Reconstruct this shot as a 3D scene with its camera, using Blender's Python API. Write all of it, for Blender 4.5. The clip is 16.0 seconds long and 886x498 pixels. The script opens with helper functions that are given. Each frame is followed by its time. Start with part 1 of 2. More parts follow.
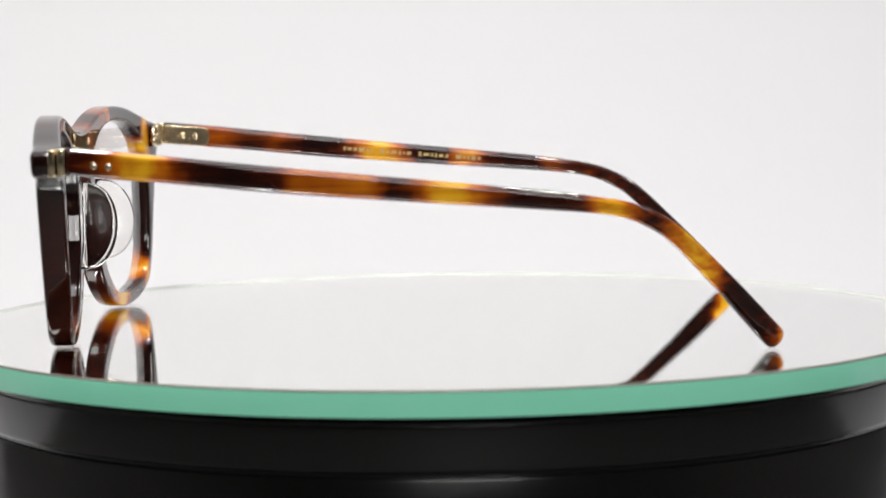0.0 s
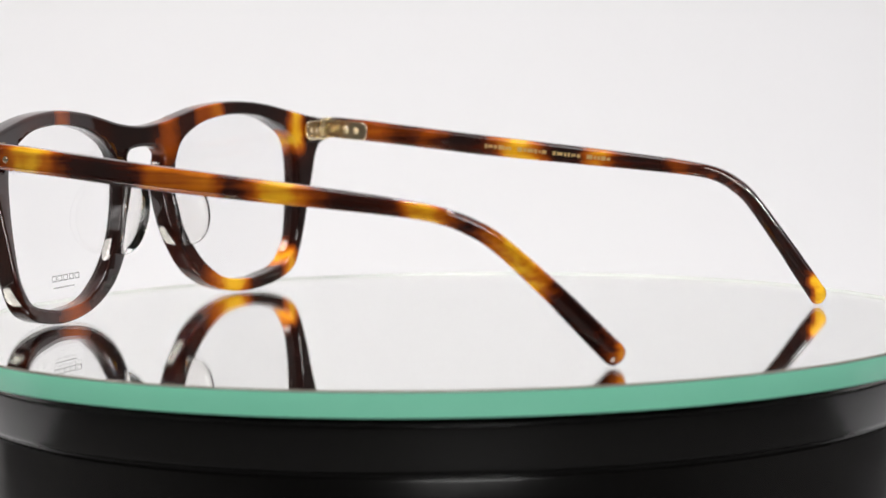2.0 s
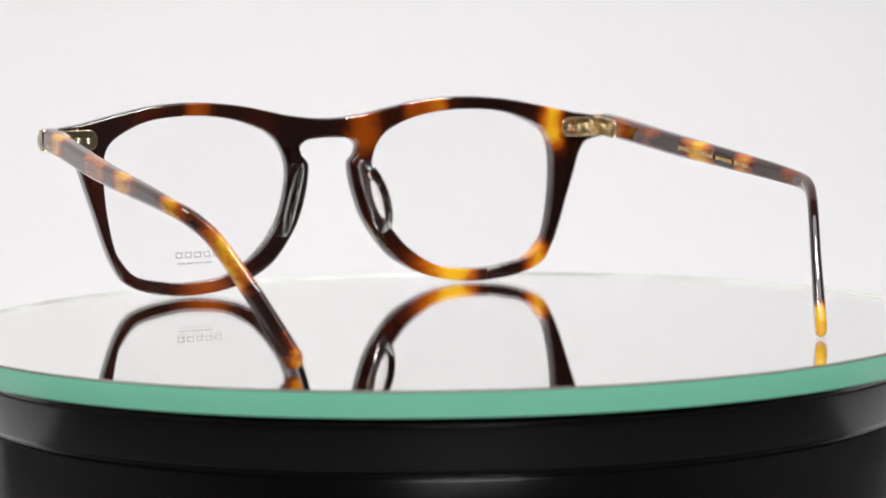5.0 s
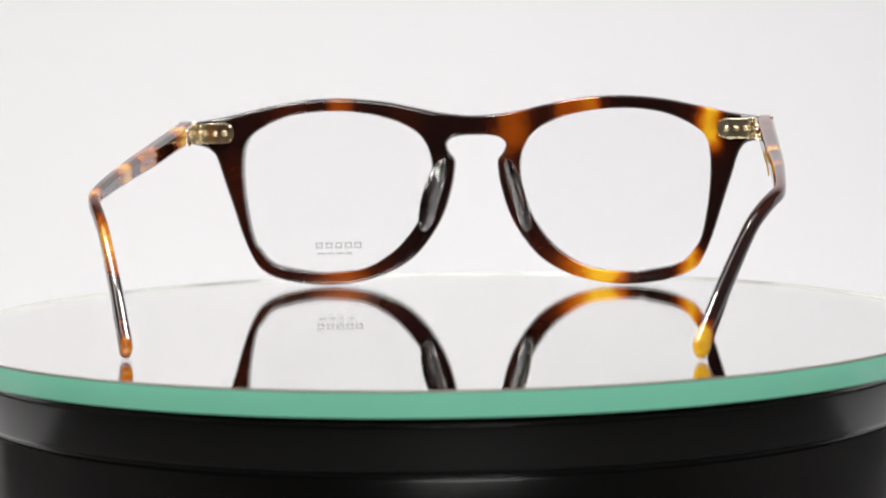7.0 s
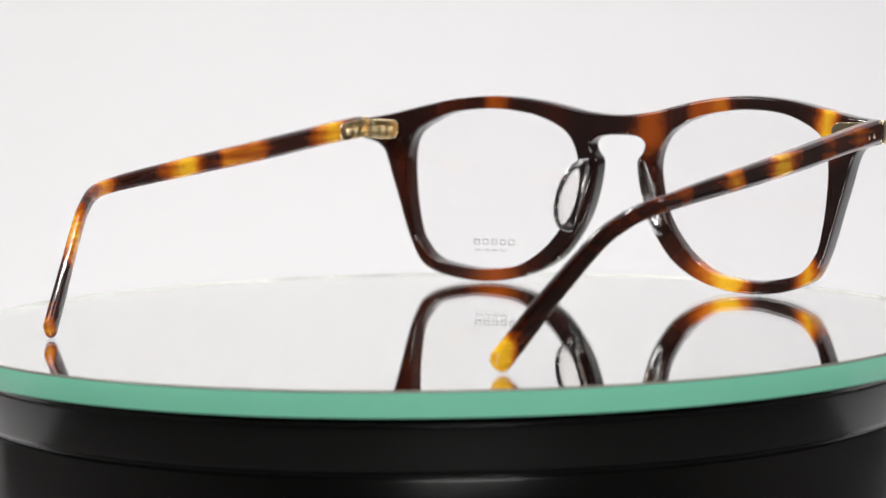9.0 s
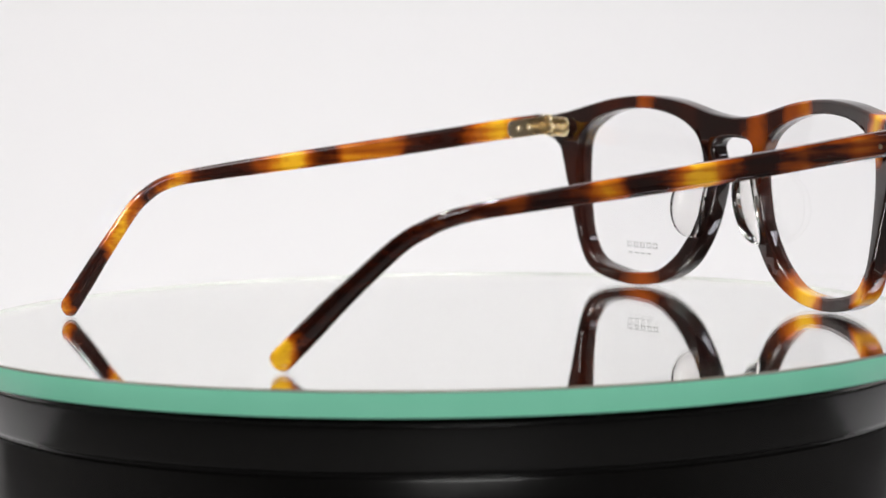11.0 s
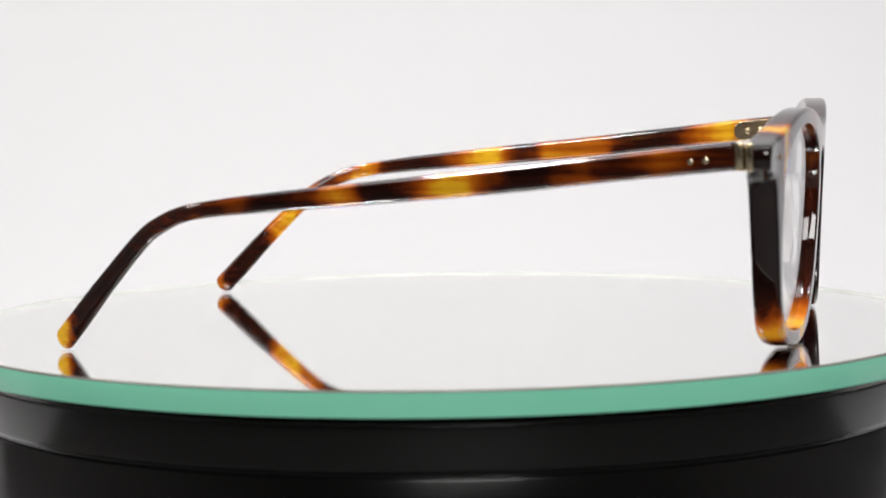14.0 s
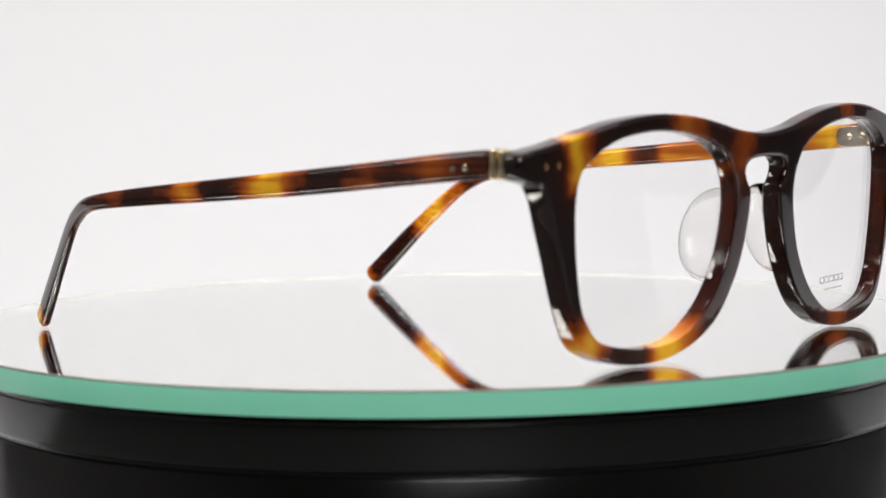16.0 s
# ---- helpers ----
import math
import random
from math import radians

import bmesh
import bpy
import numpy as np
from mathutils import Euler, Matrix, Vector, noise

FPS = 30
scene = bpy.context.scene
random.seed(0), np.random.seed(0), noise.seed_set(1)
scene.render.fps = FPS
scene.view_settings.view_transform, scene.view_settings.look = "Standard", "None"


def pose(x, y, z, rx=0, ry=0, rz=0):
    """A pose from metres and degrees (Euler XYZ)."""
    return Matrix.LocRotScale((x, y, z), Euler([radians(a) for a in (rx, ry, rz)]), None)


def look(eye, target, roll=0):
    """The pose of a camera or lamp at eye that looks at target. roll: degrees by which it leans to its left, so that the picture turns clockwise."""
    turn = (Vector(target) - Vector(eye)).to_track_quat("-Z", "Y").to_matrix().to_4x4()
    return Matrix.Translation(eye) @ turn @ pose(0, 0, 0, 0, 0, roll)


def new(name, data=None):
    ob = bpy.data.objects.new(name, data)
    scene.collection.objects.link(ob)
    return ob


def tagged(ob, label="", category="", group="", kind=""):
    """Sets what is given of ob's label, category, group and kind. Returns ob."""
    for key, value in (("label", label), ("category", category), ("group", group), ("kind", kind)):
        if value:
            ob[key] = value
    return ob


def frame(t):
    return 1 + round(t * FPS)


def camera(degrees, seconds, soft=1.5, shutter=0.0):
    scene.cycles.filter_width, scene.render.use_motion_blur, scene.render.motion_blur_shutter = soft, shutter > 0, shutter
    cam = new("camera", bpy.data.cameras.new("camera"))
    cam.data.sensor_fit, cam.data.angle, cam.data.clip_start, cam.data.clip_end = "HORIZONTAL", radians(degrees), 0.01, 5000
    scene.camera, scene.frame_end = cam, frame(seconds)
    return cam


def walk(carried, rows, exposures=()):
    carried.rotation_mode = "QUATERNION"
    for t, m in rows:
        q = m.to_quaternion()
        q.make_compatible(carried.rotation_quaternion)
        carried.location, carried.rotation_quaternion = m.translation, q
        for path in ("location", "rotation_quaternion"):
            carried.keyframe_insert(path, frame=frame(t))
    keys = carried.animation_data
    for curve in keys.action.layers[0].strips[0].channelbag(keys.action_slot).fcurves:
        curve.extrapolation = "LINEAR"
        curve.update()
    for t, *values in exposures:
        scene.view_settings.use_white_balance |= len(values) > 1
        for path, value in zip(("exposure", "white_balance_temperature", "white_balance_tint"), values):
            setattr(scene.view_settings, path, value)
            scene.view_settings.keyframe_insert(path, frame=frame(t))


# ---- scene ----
cam = camera(20.729, 16.0, 1.5)
EYE = Vector((0.0, -0.529, 0.06114))
AIM = EYE + Vector((0.0, 0.996698, -0.085987))
walk(cam, [(0.0, look(EYE, AIM, -0.8275)), (16.0, look(EYE, AIM, -0.8275))])
cam.data.dof.use_dof = True
cam.data.dof.focus_distance = 0.53
cam.data.dof.aperture_fstop = 24.0

# turntable speed and the heading of the eyeglasses at seven seconds
SPEED, HEADING = -13.5917, -6.17
AXIS = (-0.0002, 0.0006)  # the turning axis, beside the plate's centre
MM = 0.001

# ---------------------------------------------------------------- light
world = bpy.data.worlds.new("studio_world")
scene.world = world
world.use_nodes = True
world.node_tree.nodes["Background"].inputs[0].default_value = (1.0, 0.98, 0.96, 1)
world.node_tree.nodes["Background"].inputs[1].default_value = 0.05


def area_lamp(name, eye, target, size, size_y, watts, colour):
    data = bpy.data.lights.new(name, "AREA")
    data.shape, data.size, data.size_y, data.energy, data.color = "RECTANGLE", size, size_y, watts, colour
    ob = new(name, data)
    ob.matrix_world = look(eye, target)
    return ob


def disc_lamp(name, eye, target, width, watts, colour):
    data = bpy.data.lights.new(name, "AREA")
    data.shape, data.size, data.energy, data.color = "DISK", width, watts, colour
    ob = new(name, data)
    ob.matrix_world = look(eye, target)
    return ob


area_lamp("softbox_overhead", (0.0, -0.03, 1.10), (0, 0.02, 0), 1.1, 0.30, 4.2, (0.985, 0.99, 1.0))
area_lamp("softbox_warm_side", (-0.85, 0.0, 0.75), (-0.1, 0.6, 0.1), 0.24, 0.30, 2.4, (1.0, 0.95, 0.885))
area_lamp("softbox_cool_side", (0.85, 0.0, 0.75), (0.2, 0.6, 0.1), 0.16, 0.22, 0.60, (0.90, 0.89, 1.0))
area_lamp("softbox_front", (0.10, -1.00, 0.55), (0, 0, 0.02), 0.40, 0.30, 5.2, (1.0, 0.985, 0.97))
disc_lamp("spot_lamp", (-0.12, -0.06, 0.52), (0, 0, 0), 0.065, 1.35, (1.0, 0.985, 0.96))
disc_lamp("spot_lamp", (0.12, -0.04, 0.52), (0, 0, 0), 0.065, 1.35, (1.0, 0.985, 0.96))


# ---------------------------------------------------------------- materials
def material(name, base=(0.8, 0.8, 0.8), rough=0.5, metal=0.0, **extra):
    mat = bpy.data.materials.new(name)
    mat.use_nodes = True
    b = mat.node_tree.nodes["Principled BSDF"]
    b.inputs["Base Color"].default_value = (*base, 1)
    b.inputs["Roughness"].default_value = rough
    b.inputs["Metallic"].default_value = metal
    for key, value in extra.items():
        b.inputs[key.replace("_", " ")].default_value = value
    return mat


def node(mat, kind):
    return mat.node_tree.nodes.new(kind)


def link(mat, a, b):
    mat.node_tree.links.new(a, b)


def coords(mat):
    return node(mat, "ShaderNodeTexCoord").outputs["Object"]


def noise_tex(mat, vector, scale, detail=3.0, rough=0.5):
    n = node(mat, "ShaderNodeTexNoise")
    n.inputs["Scale"].default_value, n.inputs["Detail"].default_value = scale, detail
    n.inputs["Roughness"].default_value = rough
    link(mat, vector, n.inputs["Vector"])
    return n.outputs["Fac"]


def math_node(mat, op, a, b=None, c=None):
    n = node(mat, "ShaderNodeMath")
    n.operation = op
    for i, v in enumerate((a, b, c)):
        if v is None:
            continue
        if isinstance(v, (int, float)):
            n.inputs[i].default_value = v
        else:
            link(mat, v, n.inputs[i])
    return n.outputs[0]


def ramp(mat, fac, stops, mode="EASE"):
    n = node(mat, "ShaderNodeValToRGB")
    n.color_ramp.interpolation = mode
    els = n.color_ramp.elements
    els[0].position, els[0].color = stops[0][0], (*stops[0][1], 1)
    els[1].position, els[1].color = stops[-1][0], (*stops[-1][1], 1)
    for pos, col in stops[1:-1]:
        e = els.new(pos)
        e.color = (*col, 1)
    link(mat, fac, n.inputs[0])
    return n.outputs[0]


def blend(mat, fac, a, b):
    n = node(mat, "ShaderNodeMix")
    n.data_type = "RGBA"
    for sock, v in ((n.inputs[0], fac), (n.inputs[6], a), (n.inputs[7], b)):
        if isinstance(v, tuple):
            sock.default_value = (*v, 1)
        elif isinstance(v, (int, float)):
            sock.default_value = v
        else:
            link(mat, v, sock)
    return n.outputs[2]


def bump(mat, height, strength, distance):
    n = node(mat, "ShaderNodeBump")
    n.inputs["Strength"].default_value, n.inputs["Distance"].default_value = strength, distance
    link(mat, height, n.inputs["Height"])
    link(mat, n.outputs[0], mat.node_tree.nodes["Principled BSDF"].inputs["Normal"])


# tortoiseshell acetate: how pale the dye is, dark to light, and its tones
PALE = {"D": 0.0, "R": 0.22, "B": 0.5, "A": 0.76, "Y": 1.0}
TONES = ((0.0, (0.013, 0.0050, 0.0042)), (0.25, (0.055, 0.0098, 0.004)), (0.5, (0.31, 0.058, 0.004)),
         (0.75, (0.61, 0.18, 0.008)), (1.0, (0.92, 0.52, 0.022)))


def dye(mat, along, low, high, pattern):
    """How pale the dye is over a length in millimetres; pattern: words such as -55Y."""
    span = node(mat, "ShaderNodeMapRange")
    span.inputs["From Min"].default_value, span.inputs["From Max"].default_value = low * MM, high * MM
    link(mat, along, span.inputs["Value"])
    stops = sorted(((float(w[:-1]) - low) / (high - low), (PALE[w[-1]],) * 3) for w in pattern.split())
    return ramp(mat, span.outputs[0], stops, "B_SPLINE")


def acetate(name, paint):
    mat = material(name, rough=0.06, IOR=1.5, Coat_Weight=0.6, Coat_Roughness=0.02)
    c = coords(mat)
    sep = node(mat, "ShaderNodeSeparateXYZ")
    link(mat, c, sep.inputs[0])
    wob = math_node(mat, "SUBTRACT", noise_tex(mat, c, 150, 3.0), 0.5)
    pale = paint(mat, c, sep, wob)
    # cloudy dye inside the sheet
    cloud = math_node(mat, "SUBTRACT", noise_tex(mat, c, 220, 3.0, 0.5), 0.5)
    pale = math_node(mat, "MULTIPLY_ADD", cloud, 0.17, pale)
    colour = ramp(mat, pale, TONES, "LINEAR")
    b = mat.node_tree.nodes["Principled BSDF"]
    link(mat, colour, b.inputs["Base Color"])
    link(mat, math_node(mat, "MULTIPLY_ADD", noise_tex(mat, c, 900, 2.0), 0.03, 0.012), b.inputs["Roughness"])
    # light soaks through the pale dye
    glow = node(mat, "ShaderNodeBsdfTranslucent")
    link(mat, colour, glow.inputs["Color"])
    mix = node(mat, "ShaderNodeMixShader")
    mix.inputs[0].default_value = 0.22
    link(mat, b.outputs[0], mix.inputs[1])
    link(mat, glow.outputs[0], mix.inputs[2])
    link(mat, mix.outputs[0], mat.node_tree.nodes["Material Output"].inputs["Surface"])
    return mat


def temple_dye(pattern):
    def paint(mat, c, sep, wob):
        along = math_node(mat, "MULTIPLY_ADD", wob, 0.009, sep.outputs["Y"])
        body = dye(mat, along, -142, 4, pattern)
        stretch = node(mat, "ShaderNodeMapping")
        stretch.inputs["Scale"].default_value = (1.0, 0.05, 1.0)
        link(mat, c, stretch.inputs["Vector"])
        streak = math_node(mat, "SUBTRACT", noise_tex(mat, stretch.outputs[0], 850, 2.0), 0.47)
        return math_node(mat, "MULTIPLY_ADD", streak, 0.6, body)
    return paint


def front_dye(upper, middle, lower):
    def paint(mat, c, sep, wob):
        along = math_node(mat, "MULTIPLY_ADD", wob, 0.007, sep.outputs["X"])
        pale = dye(mat, along, -76, 76, lower)
        for low, high, words in ((0.006, 0.014, middle), (0.029, 0.037, upper)):
            height = node(mat, "ShaderNodeMapRange")
            height.interpolation_type = "SMOOTHSTEP"
            height.inputs["From Min"].default_value, height.inputs["From Max"].default_value = low, high
            link(mat, math_node(mat, "MULTIPLY_ADD", wob, 0.010, sep.outputs["Z"]), height.inputs["Value"])
            pale = blend(mat, height.outputs[0], pale, dye(mat, along, -76, 76, words))
        return pale
    return paint


M_FRONT = acetate("tortoise_front", front_dye(
    "-74D -54D -49R -44R -40D -37B -33B -30R -27D -24D -16R -13D -10D 1D 4R 7B 11B 15R 18D 22B 26B 29A 32R 35D 51D 54R 57Y 60Y 62R 65D",
    "-74D -66D -60R -56D -53D -18D -14D -10D 6D 10R 14D 20D 56D 64D 74D",
    "-74D -60D -55R -47D -41R -36B -31B -26R -20D -8D 4D 12R 19R 24B 28Y 31Y 35Y 38R 41D 47D 50B 53Y 56A 59R 62D 74D"))
M_TEMPLE_R = acetate("tortoise_temple_right", temple_dye(
    "2R -4R -8R -13B -17B -21R -26R -30B -35R -38D -44D -49B -53Y -56Y -61B -66D -70D -73B -76A -78A -82R -87D -92D -96B -101R -113R -121D -132D -135.2R -136.8Y -141Y"))
M_TEMPLE_L = acetate("tortoise_temple_left", temple_dye(
    "2D -6R -10B -14Y -17Y -22B -28D -35D -42R -46A -51B -58A -61B -64D -68B -72Y -75Y -80B -85R -91D -100R -104Y -108A -112D -117B -121Y -125A -129D -134D -137R -139A"))

M_GOLD = material("pale_gold_metal", (0.90, 0.75, 0.50), 0.2, 1.0)
_c = coords(M_GOLD)
bump(M_GOLD, noise_tex(M_GOLD, _c, 1500, 2.0), 0.06, 0.0002)
link(M_GOLD, math_node(M_GOLD, "MULTIPLY_ADD", noise_tex(M_GOLD, _c, 600, 3.0), 0.12, 0.12),
     M_GOLD.node_tree.nodes["Principled BSDF"].inputs["Roughness"])
M_BRONZE = material("bronze_rivet", (0.45, 0.24, 0.10), 0.3, 1.0)
M_LENS = material("clear_demo_lens", (1.0, 1.0, 1.0), 0.0, 0.0, IOR=1.38)
M_LENS.node_tree.nodes["Principled BSDF"].inputs["Transmission Weight"].default_value = 1.0
M_PAD = material("clear_grey_acetate", (0.965, 0.95, 0.935), 0.02, 0.0, IOR=1.34)
M_PAD.node_tree.nodes["Principled BSDF"].inputs["Transmission Weight"].default_value = 1.0
M_PRINT = material("grey_lens_print", (0.26, 0.26, 0.26), 0.6, Alpha=0.42)
M_STAMP = material("gold_foil_stamp", (0.66, 0.47, 0.20), 0.35, 0.6)

M_MIRROR = material("silvered_mirror", (0.985, 0.995, 0.96), 0.0, 1.0)
_c = coords(M_MIRROR)
link(M_MIRROR, math_node(M_MIRROR, "MULTIPLY", noise_tex(M_MIRROR, _c, 60, 4.0), 0.012),
     M_MIRROR.node_tree.nodes["Principled BSDF"].inputs["Roughness"])
# the polished face of the plate throws back a part of the light above the silvering
M_PLATE = material("clear_plate_glass", (1.0, 1.0, 1.0), 0.0, 1.0)
_clear, _mix = node(M_PLATE, "ShaderNodeBsdfTransparent"), node(M_PLATE, "ShaderNodeMixShader")
_mix.inputs[0].default_value = 0.2
link(M_PLATE, _clear.outputs[0], _mix.inputs[1])
link(M_PLATE, M_PLATE.node_tree.nodes["Principled BSDF"].outputs[0], _mix.inputs[2])
link(M_PLATE, _mix.outputs[0], M_PLATE.node_tree.nodes["Material Output"].inputs["Surface"])
M_BEVEL = material("polished_glass_bevel", (0.30, 0.285, 0.24), 0.12, IOR=1.5)
_c = coords(M_BEVEL)
link(M_BEVEL, math_node(M_BEVEL, "MULTIPLY_ADD", noise_tex(M_BEVEL, _c, 400, 3.0), 0.16, 0.05),
     M_BEVEL.node_tree.nodes["Principled BSDF"].inputs["Roughness"])
# pale paint for the thin line of light at the plate's far rim
M_RIM_GLINT = material("pale_rim_glint", (0.62, 0.645, 0.61), 0.5)
M_EDGE = material("green_glass_edge", (0.26, 0.80, 0.58), 0.22)
_c = coords(M_EDGE)
link(M_EDGE, blend(M_EDGE, noise_tex(M_EDGE, _c, 90, 4.0), (0.29, 0.90, 0.62), (0.35, 0.96, 0.69)),
     M_EDGE.node_tree.nodes["Principled BSDF"].inputs["Base Color"])
M_BLACK = material("black_gloss_plastic", (0.0058, 0.0054, 0.0052), 0.18, IOR=1.42)
_c = coords(M_BLACK)
link(M_BLACK, math_node(M_BLACK, "MULTIPLY_ADD", noise_tex(M_BLACK, _c, 40, 5.0), 0.14, 0.12),
     M_BLACK.node_tree.nodes["Principled BSDF"].inputs["Roughness"])
bump(M_BLACK, noise_tex(M_BLACK, _c, 300, 3.0), 0.05, 0.0003)
M_GAP_BLACK = material("matt_black_gap", (0.006, 0.006, 0.006), 0.7)
M_PAPER = material("white_backdrop_paper", (0.86, 0.85, 0.86), 0.8)
_c = coords(M_PAPER)
link(M_PAPER, blend(M_PAPER, noise_tex(M_PAPER, _c, 3.0, 3.0), (0.845, 0.836, 0.857), (0.865, 0.859, 0.871)),
     M_PAPER.node_tree.nodes["Principled BSDF"].inputs["Base Color"])
bump(M_PAPER, noise_tex(M_PAPER, _c, 240, 4.0), 0.08, 0.0006)
M_WALL = material("studio_wall_paint", (0.40, 0.39, 0.38), 0.7)
M_TABLE = material("dark_table_top", (0.12, 0.117, 0.115), 0.5)
M_DARK = material("dark_unseen_wall", (0.03, 0.03, 0.032), 0.9)


# ---------------------------------------------------------------- mesh helpers
def part(name, bm, mat, parent=None, label="", smooth=True, at=None):
    """Links a bmesh as one mesh object under a thing or a part."""
    bmesh.ops.recalc_face_normals(bm, faces=bm.faces)
    me = bpy.data.meshes.new(name)
    bm.to_mesh(me)
    bm.free()
    me.materials.append(mat)
    if smooth:
        me.shade_smooth()
    ob = new(name, me)
    ob.parent = parent
    if at is not None:
        ob.location = at
    if label:
        tagged(ob, label)
    return ob


def closed_curve(points, per=6):
    """A smooth closed curve through a few points."""
    p = np.array(points, float)
    n, out = len(p), []
    for i in range(n):
        a, b, c, d = p[i - 1], p[i], p[(i + 1) % n], p[(i + 2) % n]
        for k in range(per):
            t = k / per
            out.append(0.5 * (2 * b + (c - a) * t + (2 * a - 5 * b + 4 * c - d) * t * t + (3 * b - a - 3 * c + d) * t ** 3))
    return np.array(out)


def area_of(loop):
    x, z = loop[:, 0], loop[:, 1]
    return 0.5 * np.sum(x * np.roll(z, -1) - np.roll(x, -1) * z)


def inset(loop, d, hole):
    tan = np.roll(loop, -1, 0) - np.roll(loop, 1, 0)
    tan /= np.linalg.norm(tan, axis=1)[:, None] + 1e-12
    nrm = np.stack([tan[:, 1], -tan[:, 0]], 1) * (1 if area_of(loop) > 0 else -1)
    return loop + nrm * (d if hole else -d)


def slab(loops, thick, edge, bend=None, cut=0.0, steps=4, thin=0.0, fat=0.0):
    """A sheet with rounded edges: the first loop is its outline, the rest are holes; (x, z) in millimetres, y is its depth."""
    from mathutils.geometry import tessellate_polygon
    edges = edge if isinstance(edge, tuple) else (edge,) * len(loops)
    bm = bmesh.new()
    first, last = [], []
    for k, loop in enumerate(loops):
        rows, e = [], edges[k]
        rings = [(e * (1 - math.sin(a)), e * (1 - math.cos(a))) for a in np.linspace(0, math.pi / 2, steps + 1)]
        rings += [(i, thick - y) for i, y in reversed(rings)]
        for ins, y in rings:
            pts = inset(loop, ins, k > 0)
            rows.append([bm.verts.new((p[0], y, p[1])) for p in pts])
        n = len(loop)
        for r0, r1 in zip(rows, rows[1:]):
            for i in range(n):
                bm.faces.new((r0[i], r0[(i + 1) % n], r1[(i + 1) % n], r1[i]))
        first.append(rows[0])
        last.append(rows[-1])
    for group in (first, last):
        flat = [v for ring in group for v in ring]
        for tri in tessellate_polygon([[Vector((v.co.x, v.co.z, 0)) for v in ring] for ring in group]):
            try:
                bm.faces.new([flat[i] for i in tri])
            except ValueError:
                pass
    if cut:
        lo, hi = loops[0][:, 0].min(), loops[0][:, 0].max()
        for x in np.arange(lo + cut / 2, hi, cut):
            bmesh.ops.bisect_plane(bm, geom=bm.verts[:] + bm.edges[:] + bm.faces[:], plane_co=(x, 0, 0), plane_no=(1, 0, 0))
    for v in bm.verts:
        if bend:
            v.co.y *= 1 + fat * (min(abs(v.co.x), 66.0) / 66.0) ** 2
            if thin and v.co.y > thick / 2:
                v.co.y -= thin * max(0.0, (abs(v.co.x) - 61.0) / 12.5) ** 2
            v.co.y += bend(v.co.x, v.co.z)
        v.co *= MM
    return bm


def moved(bm, m):
    bmesh.ops.transform(bm, matrix=m, verts=bm.verts)
    return bm


def weighted(ob):
    mod = ob.modifiers.new("weighted_normals", "WEIGHTED_NORMAL")
    mod.weight, mod.keep_sharp = 80, False
    return ob


def lathe(profile, steps=160):
    """A turned body from a few (radius, height) points in millimetres, closed at the axis."""
    bm = bmesh.new()
    rows = []
    for r, z in profile:
        if r < 1e-6:
            rows.append([bm.verts.new((0, 0, z * MM))])
        else:
            rows.append([bm.verts.new((r * MM * math.cos(a), r * MM * math.sin(a), z * MM))
                         for a in np.linspace(0, 2 * math.pi, steps, endpoint=False)])
    for a, b in zip(rows, rows[1:]):
        for i in range(steps):
            j = (i + 1) % steps
            if len(a) == 1:
                bm.faces.new((a[0], b[i], b[j]))
            elif len(b) == 1:
                bm.faces.new((a[i], b[0], a[j]))
            else:
                bm.faces.new((a[i], a[j], b[j], b[i]))
    return bm


def rounded(profile, radius, steps=4):
    """Rounds the inner corners of a (radius, height) profile."""
    out = [profile[0]]
    for a, b, c in zip(profile, profile[1:], profile[2:]):
        a, b, c = Vector(a), Vector(b), Vector(c)
        d = min(radius, (a - b).length * 0.45, (c - b).length * 0.45)
        p, q = b + (a - b).normalized() * d, b + (c - b).normalized() * d
        for k in range(steps + 1):
            t = k / steps
            out.append(tuple(p * (1 - t) ** 2 + b * 2 * t * (1 - t) + q * t * t))
    out.append(profile[-1])
    return out


def box(x0, x1, y0, y1, z0, z1, edge=0.0):
    bm = bmesh.new()
    bmesh.ops.create_cube(bm, size=1)
    for v in bm.verts:
        v.co = Vector(((x0 + x1) / 2 + v.co.x * (x1 - x0), (y0 + y1) / 2 + v.co.y * (y1 - y0), (z0 + z1) / 2 + v.co.z * (z1 - z0)))
    if edge:
        bmesh.ops.bevel(bm, geom=bm.edges[:] + bm.verts[:], offset=edge, segments=3, profile=0.5, affect="EDGES")
    return bm


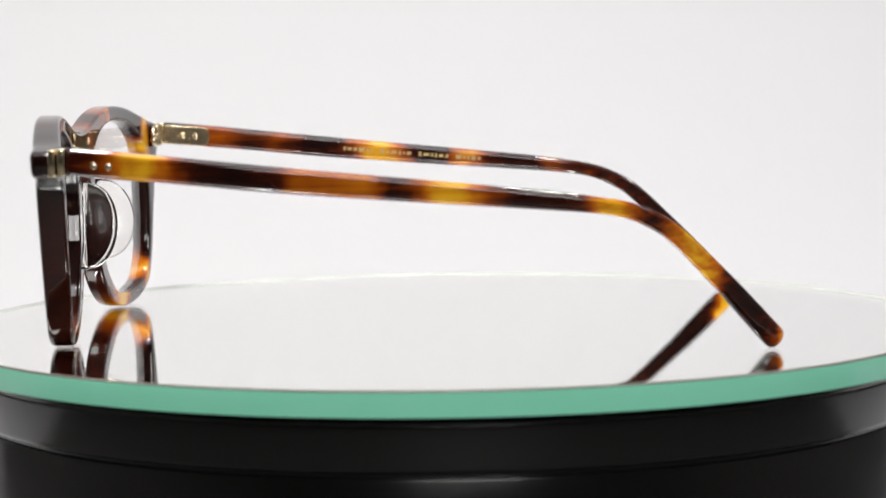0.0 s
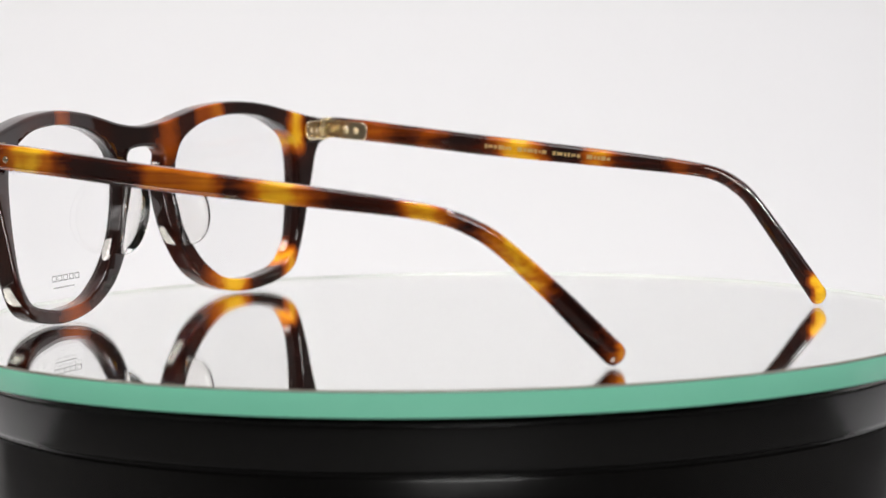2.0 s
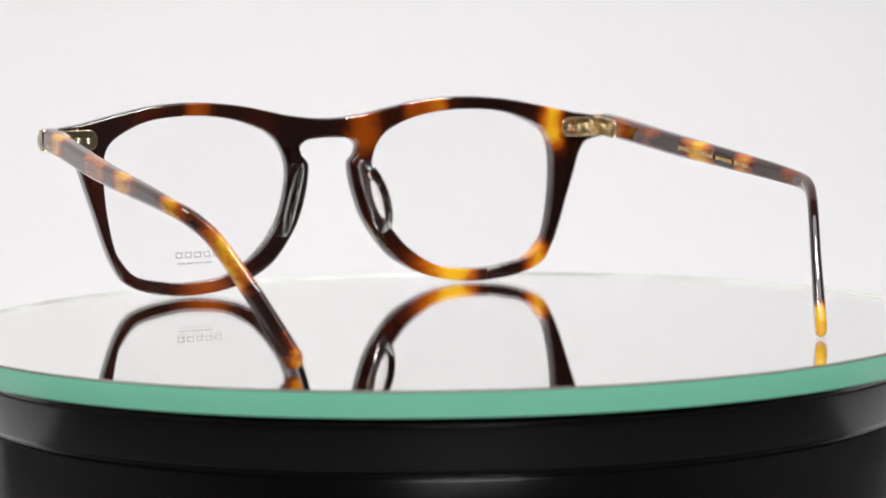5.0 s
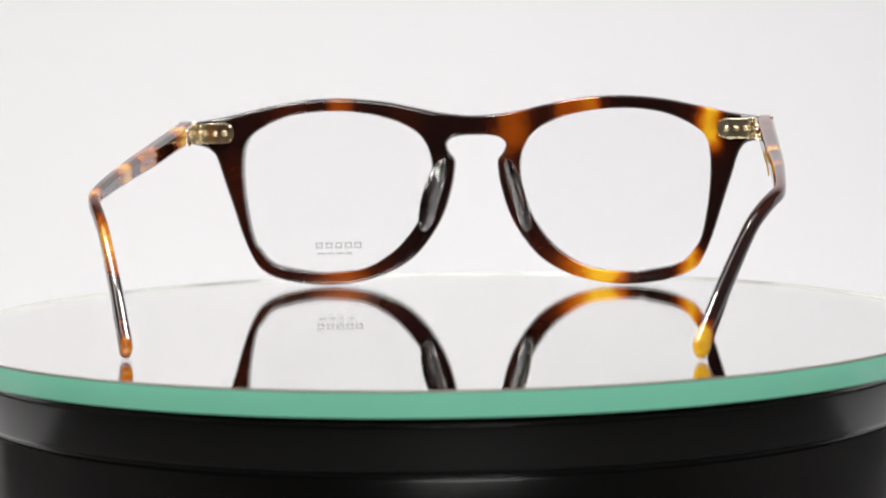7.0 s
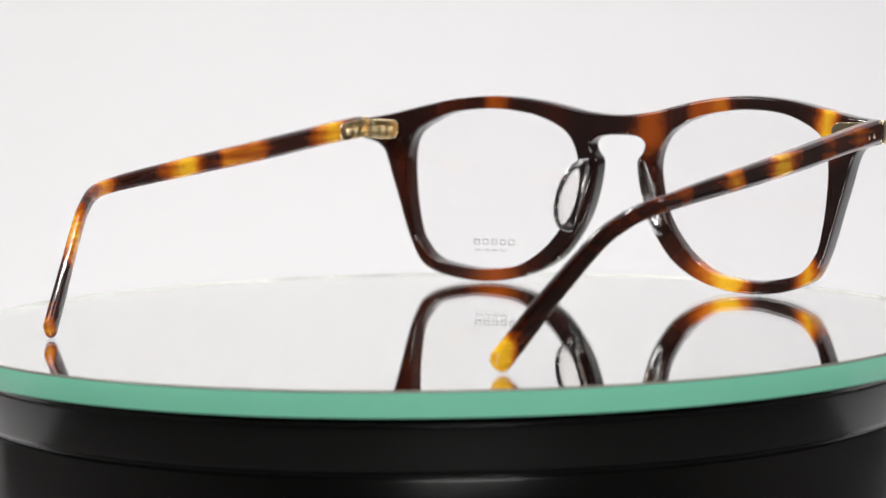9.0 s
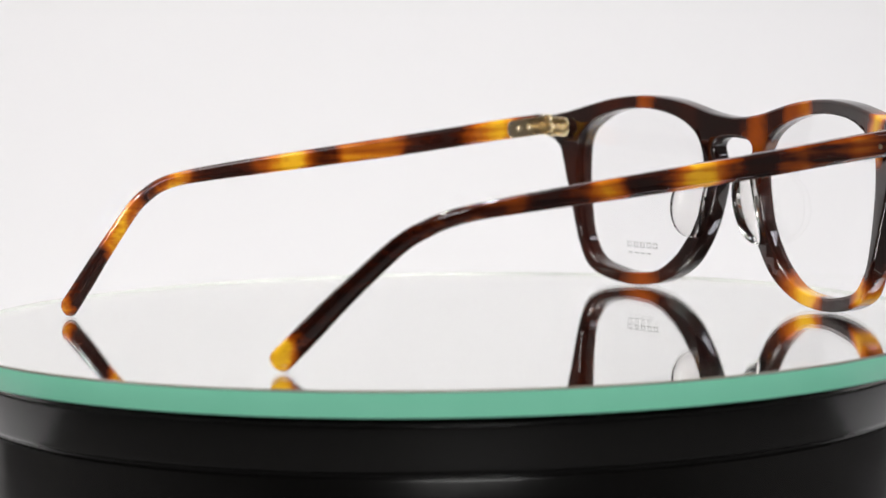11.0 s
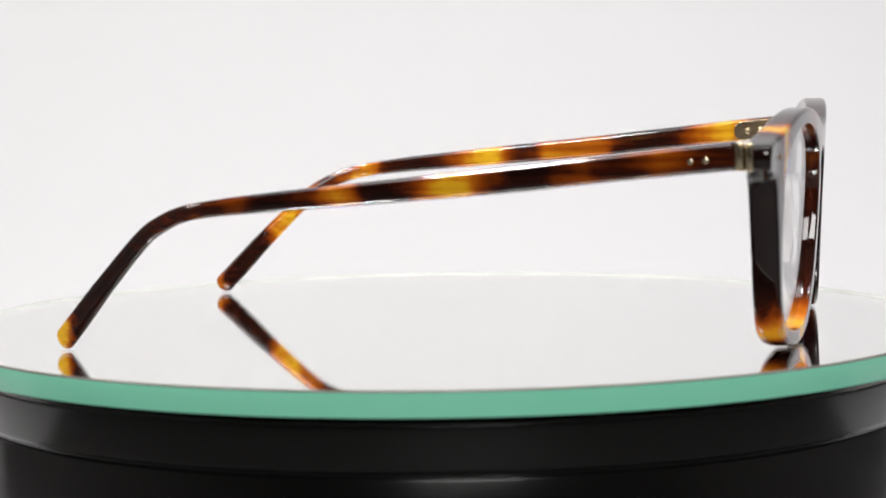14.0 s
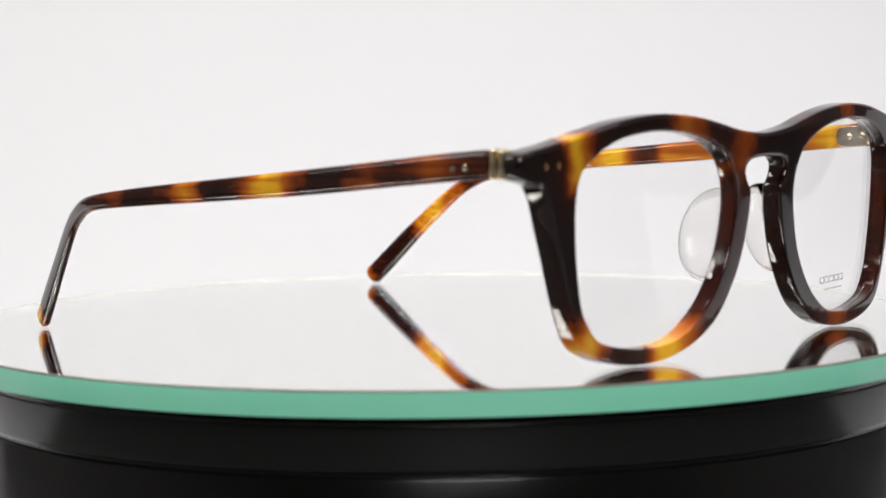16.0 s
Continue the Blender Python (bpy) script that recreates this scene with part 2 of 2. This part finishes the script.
# ---------------------------------------------------------------- the studio
def studio():
    # paper sweep: flat on the table behind the turntable, then curving up
    bm = bmesh.new()
    prof = [(-0.02, -0.061)] + [(0.35, -0.061)]
    for a in np.linspace(0, math.pi / 2, 14)[1:]:
        prof.append((0.35 + 0.30 * math.sin(a), -0.061 + 0.30 * (1 - math.cos(a))))
    prof.append((0.65, 1.30))
    rows = [[bm.verts.new((x, y, z)) for x in (-0.80, 0.80)] for y, z in prof]
    for a, b in zip(rows, rows[1:]):
        bm.faces.new((a[0], a[1], b[1], b[0]))
    tagged(part("backdrop", bm, M_PAPER), "smooth white paper backdrop sweeping up behind the turntable", "backdrop", kind="structure")
    tagged(part("floor", box(-1.3, 1.3, -1.6, 0.95, -0.10, -0.065), M_TABLE, smooth=False),
           "plain dark table surface under the turntable", "floor", kind="structure")
    for name, b in (("wall_west", (-1.35, -1.3, -1.6, 0.95, -0.10, 1.6)), ("wall_east", (1.3, 1.35, -1.6, 0.95, -0.10, 1.6)),
                    ("wall_north", (-1.35, 1.35, 0.95, 1.0, -0.10, 1.6))):
        tagged(part(name, box(*b), M_WALL, smooth=False), "plain pale grey studio wall", "wall", kind="structure")
    # unseen dark wall, added so that glossy parts reflect a dark camera side
    tagged(part("wall_south", box(-1.35, 1.35, -1.65, -1.6, -0.10, 1.6), M_DARK, smooth=False),
           "dark unseen wall added behind the camera", "wall", kind="structure")
    tagged(part("ceiling", box(-1.35, 1.35, -1.65, 1.0, 1.6, 1.65), M_WALL, smooth=False), "plain pale ceiling", "ceiling", kind="structure")


# ---------------------------------------------------------------- the turntable
def turntable():
    top = tagged(new("turntable"), "black plastic display turntable with a round mirror plate", "turntable")
    top.location = (0, 0, 0)
    base = rounded([(0, -6.0), (103.0, -6.0), (104.2, -6.8), (103.9, -15.6), (101.6, -16.1), (101.6, -16.8), (102.0, -17.1), (103.1, -22.0),
                    (104.6, -30.0), (106.5, -59.0), (0, -61.0)], 1.0)
    part("base", lathe(base), M_BLACK, top, "glossy black plastic drum with a groove")
    # added matt black ring that keeps the shadow gap under the plate dark
    part("gap_ring", lathe(rounded([(0, -4.96), (101.5, -4.96), (101.5, -6.6), (0, -6.6)], 0.3)), M_GAP_BLACK, top, "matt black ring filling the shadow gap under the plate")
    ring = rounded([(108.13, -4.93), (108.5, -4.93), (108.5, -0.42), (108.13, -0.42), (108.13, -4.93)], 0.05)
    disc = part("mirror_plate", lathe(ring, 240), M_EDGE, top, "round glass plate with a pale green polished edge")
    part("bevel", lathe([(108.08, 0.0), (108.48, -0.40), (108.08, -0.40)], 240), M_BEVEL, disc, "ground and polished bevel")
    # added liner: its pale colour draws the light line inside the rim
    part("rim_glint", lathe([(108.00, -0.41), (108.00, -0.03), (108.06, -0.05), (108.06, -0.41)], 240), M_RIM_GLINT, disc, "added pale ring, painted as the light line along the plate's rim")
    glass = part("glass_face", lathe([(0, 0.0), (108.08, 0.0)], 240), M_PLATE, disc, "clear polished glass over the silvering", smooth=False)
    glass.visible_shadow = False
    part("mirror_face", lathe(rounded([(0, -0.42), (108.08, -0.42), (108.08, -4.85), (0, -4.85)], 0.01), 200), M_MIRROR, disc, "silvery mirror coating", smooth=False)
    return disc


# ---------------------------------------------------------------- the eyeglasses
def back_of(x, z=39.0):
    """Depth of the back of the front, which is bowed and leans forward at its top."""
    return 6.3 - 6.9 * (min(abs(x), 66.0) / 66.0) ** 2 + 0.045 * (z - 22.0)


HALF = [(0, 42.13), (9, 42.93), (16, 44.43), (22.4, 45.73), (30, 46.63), (37.5, 46.83), (46.6, 46.03), (55.2, 44.33), (63.6, 42.43),
        (69.8, 41.48), (72.5, 40.93), (73.5, 39.63), (73.5, 37.63), (72.5, 36.33), (70, 35.73), (67.2, 34.93), (65.2, 33.33),
        (64.2, 30.93), (62.9, 26.63), (60.9, 20.43), (59, 14.23), (57, 8.93), (54.4, 4.5), (50.6, 2.09), (44.9, 0.63), (37.2, 0),
        (29.4, 0.72), (22.4, 2.82), (16, 6.68), (11.4, 12.13), (8.3, 17.73), (6.3, 24.13), (5.5, 28.93), (5.6, 31.23), (7, 33.13),
        (7.5, 35.23), (5.8, 36.73), (3, 37.23), (0, 37.33)]
APERTURE = [(56.5, 13.03), (54.8, 9.33), (51, 5.43), (43.3, 3.54), (37, 3.08), (28.4, 4.09), (22.2, 7.4), (17.6, 11.73), (13.7, 17.73),
            (11.6, 24.73), (11.1, 30.23), (12.4, 34.93), (15.5, 38.63), (21.8, 41.63), (29.5, 43.23), (37.4, 43.63), (46.6, 42.63),
            (53.6, 39.73), (57.4, 36.33), (58.5, 30.53), (58, 21.43)]
PLACE = Vector((0.00036, 0.07134, 0.0))


def disc_mesh(r, h, axis_m):
    """A small domed rivet head along +z, in millimetres, set by a matrix in metres."""
    bm = lathe([(0, 0), (r, 0)] + [(r * math.cos(a), h * math.sin(a)) for a in np.linspace(0, 1.4, 6)[1:]] + [(0, h)], 18)
    return moved(bm, axis_m)


def to(x, y, z, rx=0, ry=0, rz=0):
    return pose(x * MM, y * MM, z * MM, rx, ry, rz)


# centre line of the right temple: x, y, z, height, width
TEMPLE = [(71.6, -1.3, 39.15, 5.3, 3.8), (71.7, -12, 38.2, 5.25, 3.8), (71.75, -22, 37.2, 5.05, 3.7), (71.9, -44, 34.9, 4.9, 3.5),
          (72, -66.5, 32.85, 4.45, 3), (71.5, -90, 30.75, 3.75, 2.6), (70.9, -102, 29.4, 3.25, 2.4), (69.3, -108, 28.2, 3.25, 2.3),
          (67.2, -112.7, 26.2, 3.4, 2.25), (64.8, -117.6, 22.9, 3.6, 2.25), (60.6, -126.2, 14.29, 4.1, 2.35), (57.9, -132, 8.1, 4.5, 2.5),
          (54.9, -138.6, 1.1, 4.75, 2.6)]


def temple_path(per=8):
    p = np.array(TEMPLE, float)
    p = np.vstack([2 * p[0] - p[1], p, 2 * p[-1] - p[-2]])
    out = []
    for i in range(1, len(p) - 2):
        a, b, c, d = p[i - 1:i + 3]
        for k in range(per):
            t = k / per
            out.append(0.5 * (2 * b + (c - a) * t + (2 * a - 5 * b + 4 * c - d) * t * t + (3 * b - a - 3 * c + d) * t ** 3))
    out.append(p[-2])
    return np.array(out)


def temple_section(x, z, oval):
    """Forty points round a bar with broad polished chamfers, which turns oval towards its tip; half width and half height."""
    cx, cz = min(0.80, x * 0.5), min(0.78, z * 0.5)
    corners = []
    for px, pz in ((x, z - cz), (x - cx, z), (-x + cx, z), (-x, z - cz), (-x, -z + cz), (-x + cx, -z), (x - cx, -z), (x, -z + cz)):
        corners.append(Vector((px, pz)))
    out = []
    for i, c in enumerate(corners):
        a, b = corners[i - 1], corners[(i + 1) % 8]
        p, q = c + (a - c).normalized() * 0.3, c + (b - c).normalized() * 0.3
        for t in (0.0, 0.33, 0.67, 1.0):
            out.append(p * (1 - t) ** 2 + c * 2 * t * (1 - t) + q * t * t)
        out.append(q + (b + (c - b).normalized() * 0.3 - q) * 0.5)
    ring = []
    for v in out:
        a = math.atan2(v.y / z, v.x / x)
        ca, sa = math.cos(a), math.sin(a)
        e = Vector((math.copysign(abs(ca) ** 0.8, ca) * x, math.copysign(abs(sa) ** 0.8, sa) * z))
        ring.append(v.lerp(e, oval))
    return ring


def temple_mesh(side):
    path = temple_path()
    n_round = 40
    tip_len = 2.0
    dist = np.concatenate([[0], np.cumsum(np.linalg.norm(np.diff(path[:, :3], axis=0), axis=1))])
    # extra sections for the round tip
    s_all = np.concatenate([dist[dist < dist[-1] - tip_len], dist[-1] - tip_len + tip_len * np.sin(np.linspace(0, math.pi / 2, 8))])
    bm = bmesh.new()
    rows = []
    for s in s_all:
        q = np.array([np.interp(s, dist, path[:, k]) for k in range(5)])
        e = 0.4
        q0 = np.array([np.interp(s - e, dist, path[:, k]) for k in range(3)])
        q1 = np.array([np.interp(s + e, dist, path[:, k]) for k in range(3)])
        t = Vector(q1 - q0).normalized()
        w = t.cross(Vector((0, 0, 1))).normalized()
        u = w.cross(t)
        left = max(0.0, (s - (dist[-1] - tip_len)) / tip_len)
        k = math.sqrt(max(0.0, 1 - left * left)) if left > 0 else 1.0
        k = max(k, 0.03)
        row = []
        oval = min(1.0, max(0.0, (s - 95.0) / 30.0))
        for x, z in temple_section(q[4] / 2, q[3] / 2, oval):
            x, z = x * k, z * k
            v = Vector(q[:3]) + w * x + u * z
            lean = float(np.interp(-v.y, (0, 50, 100, 138), (0.0, 0.35, 1.1, 0.6 if side > 0 else -0.2)))
            row.append(bm.verts.new((v.x * side + lean, v.y - (0.5 * lean if side < 0 else 0.6 * max(0.0, min(1.0, (-v.y - 95) / 20))), v.z)))
        rows.append(row)
    for a, b in zip(rows, rows[1:]):
        for i in range(n_round):
            bm.faces.new((a[i], a[(i + 1) % n_round], b[(i + 1) % n_round], b[i]))
    bm.faces.new(rows[0])
    bm.faces.new(rows[-1])
    low = min(v.co.z for v in bm.verts)
    for v in bm.verts:
        v.co.z -= low * max(0.0, min(1.0, (12 - v.co.z) / 8))
        v.co *= MM
    return bm


def plate_loop(length, height, r_end, r_start=0.4, per=5):
    """Outline of a hinge plate: square at its start, round at its far end."""
    pts = []
    for cx, cz, a0, r in ((length - r_end, height / 2 - r_end, 90, r_end), (length - r_end, -height / 2 + r_end, 0, r_end),
                          (r_start, -height / 2 + r_start, -90, r_start), (r_start, height / 2 - r_start, -180, r_start)):
        for k in range(per + 1):
            a = radians(a0 - 90 * k / per)
            pts.append((cx + r * math.cos(a), cz + r * math.sin(a)))
    return np.array(pts)


def print_bar(x0, x1, y0, y1, z0, z1, line):
    """A printed bar in millimetres: solid, or a hollow one drawn with a thin line."""
    bm = bmesh.new()
    strokes = [(x0, x1, z0, z1)]
    if line:
        strokes = [(x0, x0 + line, z0, z1), (x1 - line, x1, z0, z1), (x0 + line, x1 - line, z1 - line, z1), (x0 + line, x1 - line, z0, z0 + line)]
    for a, b, c, d in strokes:
        m = Matrix.LocRotScale(Vector(((a + b) / 2, (y0 + y1) / 2, (c + d) / 2)) * MM, None, Vector((b - a, y1 - y0, d - c)) * MM)
        bmesh.ops.create_cube(bm, size=1, matrix=m)
    return bm


def nose_pad_mesh(side):
    """A clear D-shaped pad that stands back from the rim and leans with the nose."""
    bm = bmesh.new()
    rows = []
    n, m = 28, 14
    top, low = Vector((7.5, 5.9, 31.5)), Vector((12.6, 5.6, 13.1))
    mid, half = (top + low) / 2, (low - top) / 2
    back = Vector((2.4, -7.7, 0.3))
    thick = half.normalized().cross(back.normalized()).normalized()
    for j in range(m):
        b = -math.pi / 2 + math.pi * j / (m - 1)
        row = []
        for i in range(n):
            a = math.pi * i / (n - 1)
            # the half disc's rim runs from the top of the pad round the back to its foot
            s = max(math.cos(b), 0.01) ** 0.6
            rim = half * (-math.cos(a)) * s + back * (math.sin(a) ** 0.8) * s
            v = mid + rim + thick * (1.4 * math.sin(b))
            row.append(bm.verts.new((v.x * side * MM, v.y * MM, v.z * MM)))
        rows.append(row)
    for a, b in zip(rows, rows[1:]):
        for i in range(n - 1):
            bm.faces.new((a[i], a[i + 1], b[i + 1], b[i]))
    bm.faces.new(rows[0])
    bm.faces.new(rows[-1])
    bm.faces.new([r[0] for r in rows] + [r[-1] for r in reversed(rows)])
    return bm


def eyeglasses():
    top = tagged(new("eyeglasses"), "tortoiseshell acetate eyeglasses with clear lenses, open, standing on the mirror plate", "eyeglasses")
    half = HALF
    # the rim is a little fuller on its right
    wide = [(x + (0.6 if x > 52 and 3.0 < z < 34.0 else 0.0), z) for x, z in half]
    full = wide + [(-x, z) for x, z in reversed(half[1:-1])]
    outline = closed_curve(full, 8)
    right = closed_curve(APERTURE, 10)
    left = right * np.array([-1, 1])
    front = (part("front", slab([outline, right, left], 4.5, (0.75, 0.45, 0.45), back_of, 3.0, 6, 0.8, 0.25), M_FRONT, top,
                          "glossy brown and amber tortoiseshell front with a keyhole bridge", at=PLACE))
    for side in (1, -1):
        mirror = np.array([side, 1])
        lens = weighted(part("lens", slab([inset(right, -0.45, False) * mirror], 1.5, 0.12, lambda x, z: back_of(x, z) + 1.3, 3.0, 2),
                             M_LENS, top, "clear demonstration lens", at=PLACE))
        lens.visible_shadow = False
        part("nose_pad", nose_pad_mesh(side), M_PAD, top, "clear grey moulded nose pad", at=PLACE)
        # hinge plate on the back of the front, round towards the lens
        m = to(side * 69.8, back_of(66) - 0.55, 38.6) @ Matrix.Diagonal((-side, 1, 1, 1))
        plate = weighted(part("hinge_plate", moved(slab([plate_loop(9.6, 4.9, 2.0)], 0.75, 0.18), m), M_GOLD, top, "pale gold hinge plate", at=PLACE))
        for dx in (2.6, 5.0, 7.4):
            part("rivet", disc_mesh(0.68, 0.45, to(side * (69.8 - dx), back_of(66) - 0.55, 38.6, 90)), M_GOLD, plate)
        # knuckles of the hinge
        for k in range(5):
            part("knuckle", moved(lathe(rounded([(0, -0.46), (1.15, -0.46), (1.15, 0.46), (0, 0.46)], 0.15), 20), to(side * 68.6, 0.1, 36.7 + 0.97 * k)), M_GOLD, plate)
        # bright end of the front, facing the temple
        part("end_cap", box(*[v * MM for v in (min(side * 69.6, side * 73.72), max(side * 69.6, side * 73.72), 0.35, 1.75, 36.3, 41.55)], 0.35 * MM), M_GOLD, plate, "pale gold end cap")
        temple = weighted(part("temple", temple_mesh(side), M_TEMPLE_R if side > 0 else M_TEMPLE_L, top, "glossy tortoiseshell temple with a bent tip", at=PLACE))
        part("end_cap", box(*[v * MM for v in (min(side * 69.5, side * 73.72), max(side * 69.5, side * 73.72), -1.55, -0.05, 36.4, 41.7)], 0.35 * MM), M_GOLD, temple, "pale gold end cap")
        m = to(side * 69.85, -1.6, 38.95) @ pose(0, 0, 0, 5.1, 0, 0) @ pose(0, 0, 0, 0, 0, -90) @ Matrix.Diagonal((1, -1 if side > 0 else 1, 1, 1))
        tplate = weighted(part("hinge_plate", moved(slab([plate_loop(11.2, 4.6, 2.0)], 0.7, 0.18), m), M_GOLD, temple, "pale gold hinge plate"))
        for dy in (6.3, 9.4):
            z = 38.95 - 0.089 * (dy - 1.6)
            part("rivet", disc_mesh(0.75, 0.45, to(side * 69.2, -dy, z, 0, -90 * side)), M_GOLD, temple)
        for dy, z in ((9.8, 38.1), (7.0, 38.3)):
            part("rivet", disc_mesh(0.72, 0.22, to(side * 73.50, -dy, z, 0, 90 * side)), M_GOLD, temple, "pale gold rivet head")
        for x in (66.2, 63.2):
            part("rivet", disc_mesh(0.7, 0.1, to(side * x, back_of(x) + 4.5 * (1 + 0.25 * (x / 66) ** 2) - 0.8 * ((x - 61) / 12.5) ** 2 - 0.03, 38.5, -90)), M_BRONZE, front, "dull bronze rivet head")
        # gold stamp on the inner face of the temple
        y0, y1 = (-49, -69) if side < 0 else (-46, -80)
        y, k = y0, 0
        while y > y1:
            w = (0.5, 1.1, 0.8, 1.4, 0.6)[k % 5]
            h = (1.0, 0.7, 0.85)[k % 3]
            row = temple_path()
            cx, cz, wd = (float(np.interp(-y, -row[:, 1], row[:, i])) for i in (0, 2, 4))
            face = cx - wd / 2
            part("stamp_mark", box(*[v * MM for v in (min(side * (face - 0.05), side * (face + 0.25)), max(side * (face - 0.05), side * (face + 0.25)), y - w, y, cz - h / 2, cz + h / 2)]),
                 M_STAMP, temple, smooth=False)
            y -= w + (0.45 if k % 6 != 5 else 1.8)
            k += 1
        if side < 0:
            # printed mark on the lens, drawn as plain bars
            marks = [(-40.6 + 2.42 * i, 1.75, 9.9, 1.4, 0.26) for i in range(5)] + [(-40.2 + 2.3 * i, 1.9, 7.85, 0.3, 0.0) for i in range(4)]
            for x, w, z, h, line in marks:
                yb = back_of(x + w / 2, z) + 1.27
                part("print_mark", print_bar(x, x + w, yb - 0.03, yb + 0.02, z - h / 2, z + h / 2, line), M_PRINT, lens, smooth=False)
    return top


studio()
plate_disc = turntable()
glasses = eyeglasses()


def motions():
    rows = [0.5 * k for k in range(33)]
    walk(glasses, [(t, pose(*AXIS, 0, 0, 0, HEADING + SPEED * (t - 7.0))) for t in rows])
    walk(plate_disc, [(t, pose(0, 0, 0, 0, 0, SPEED * (t - 7.0))) for t in rows])


motions()
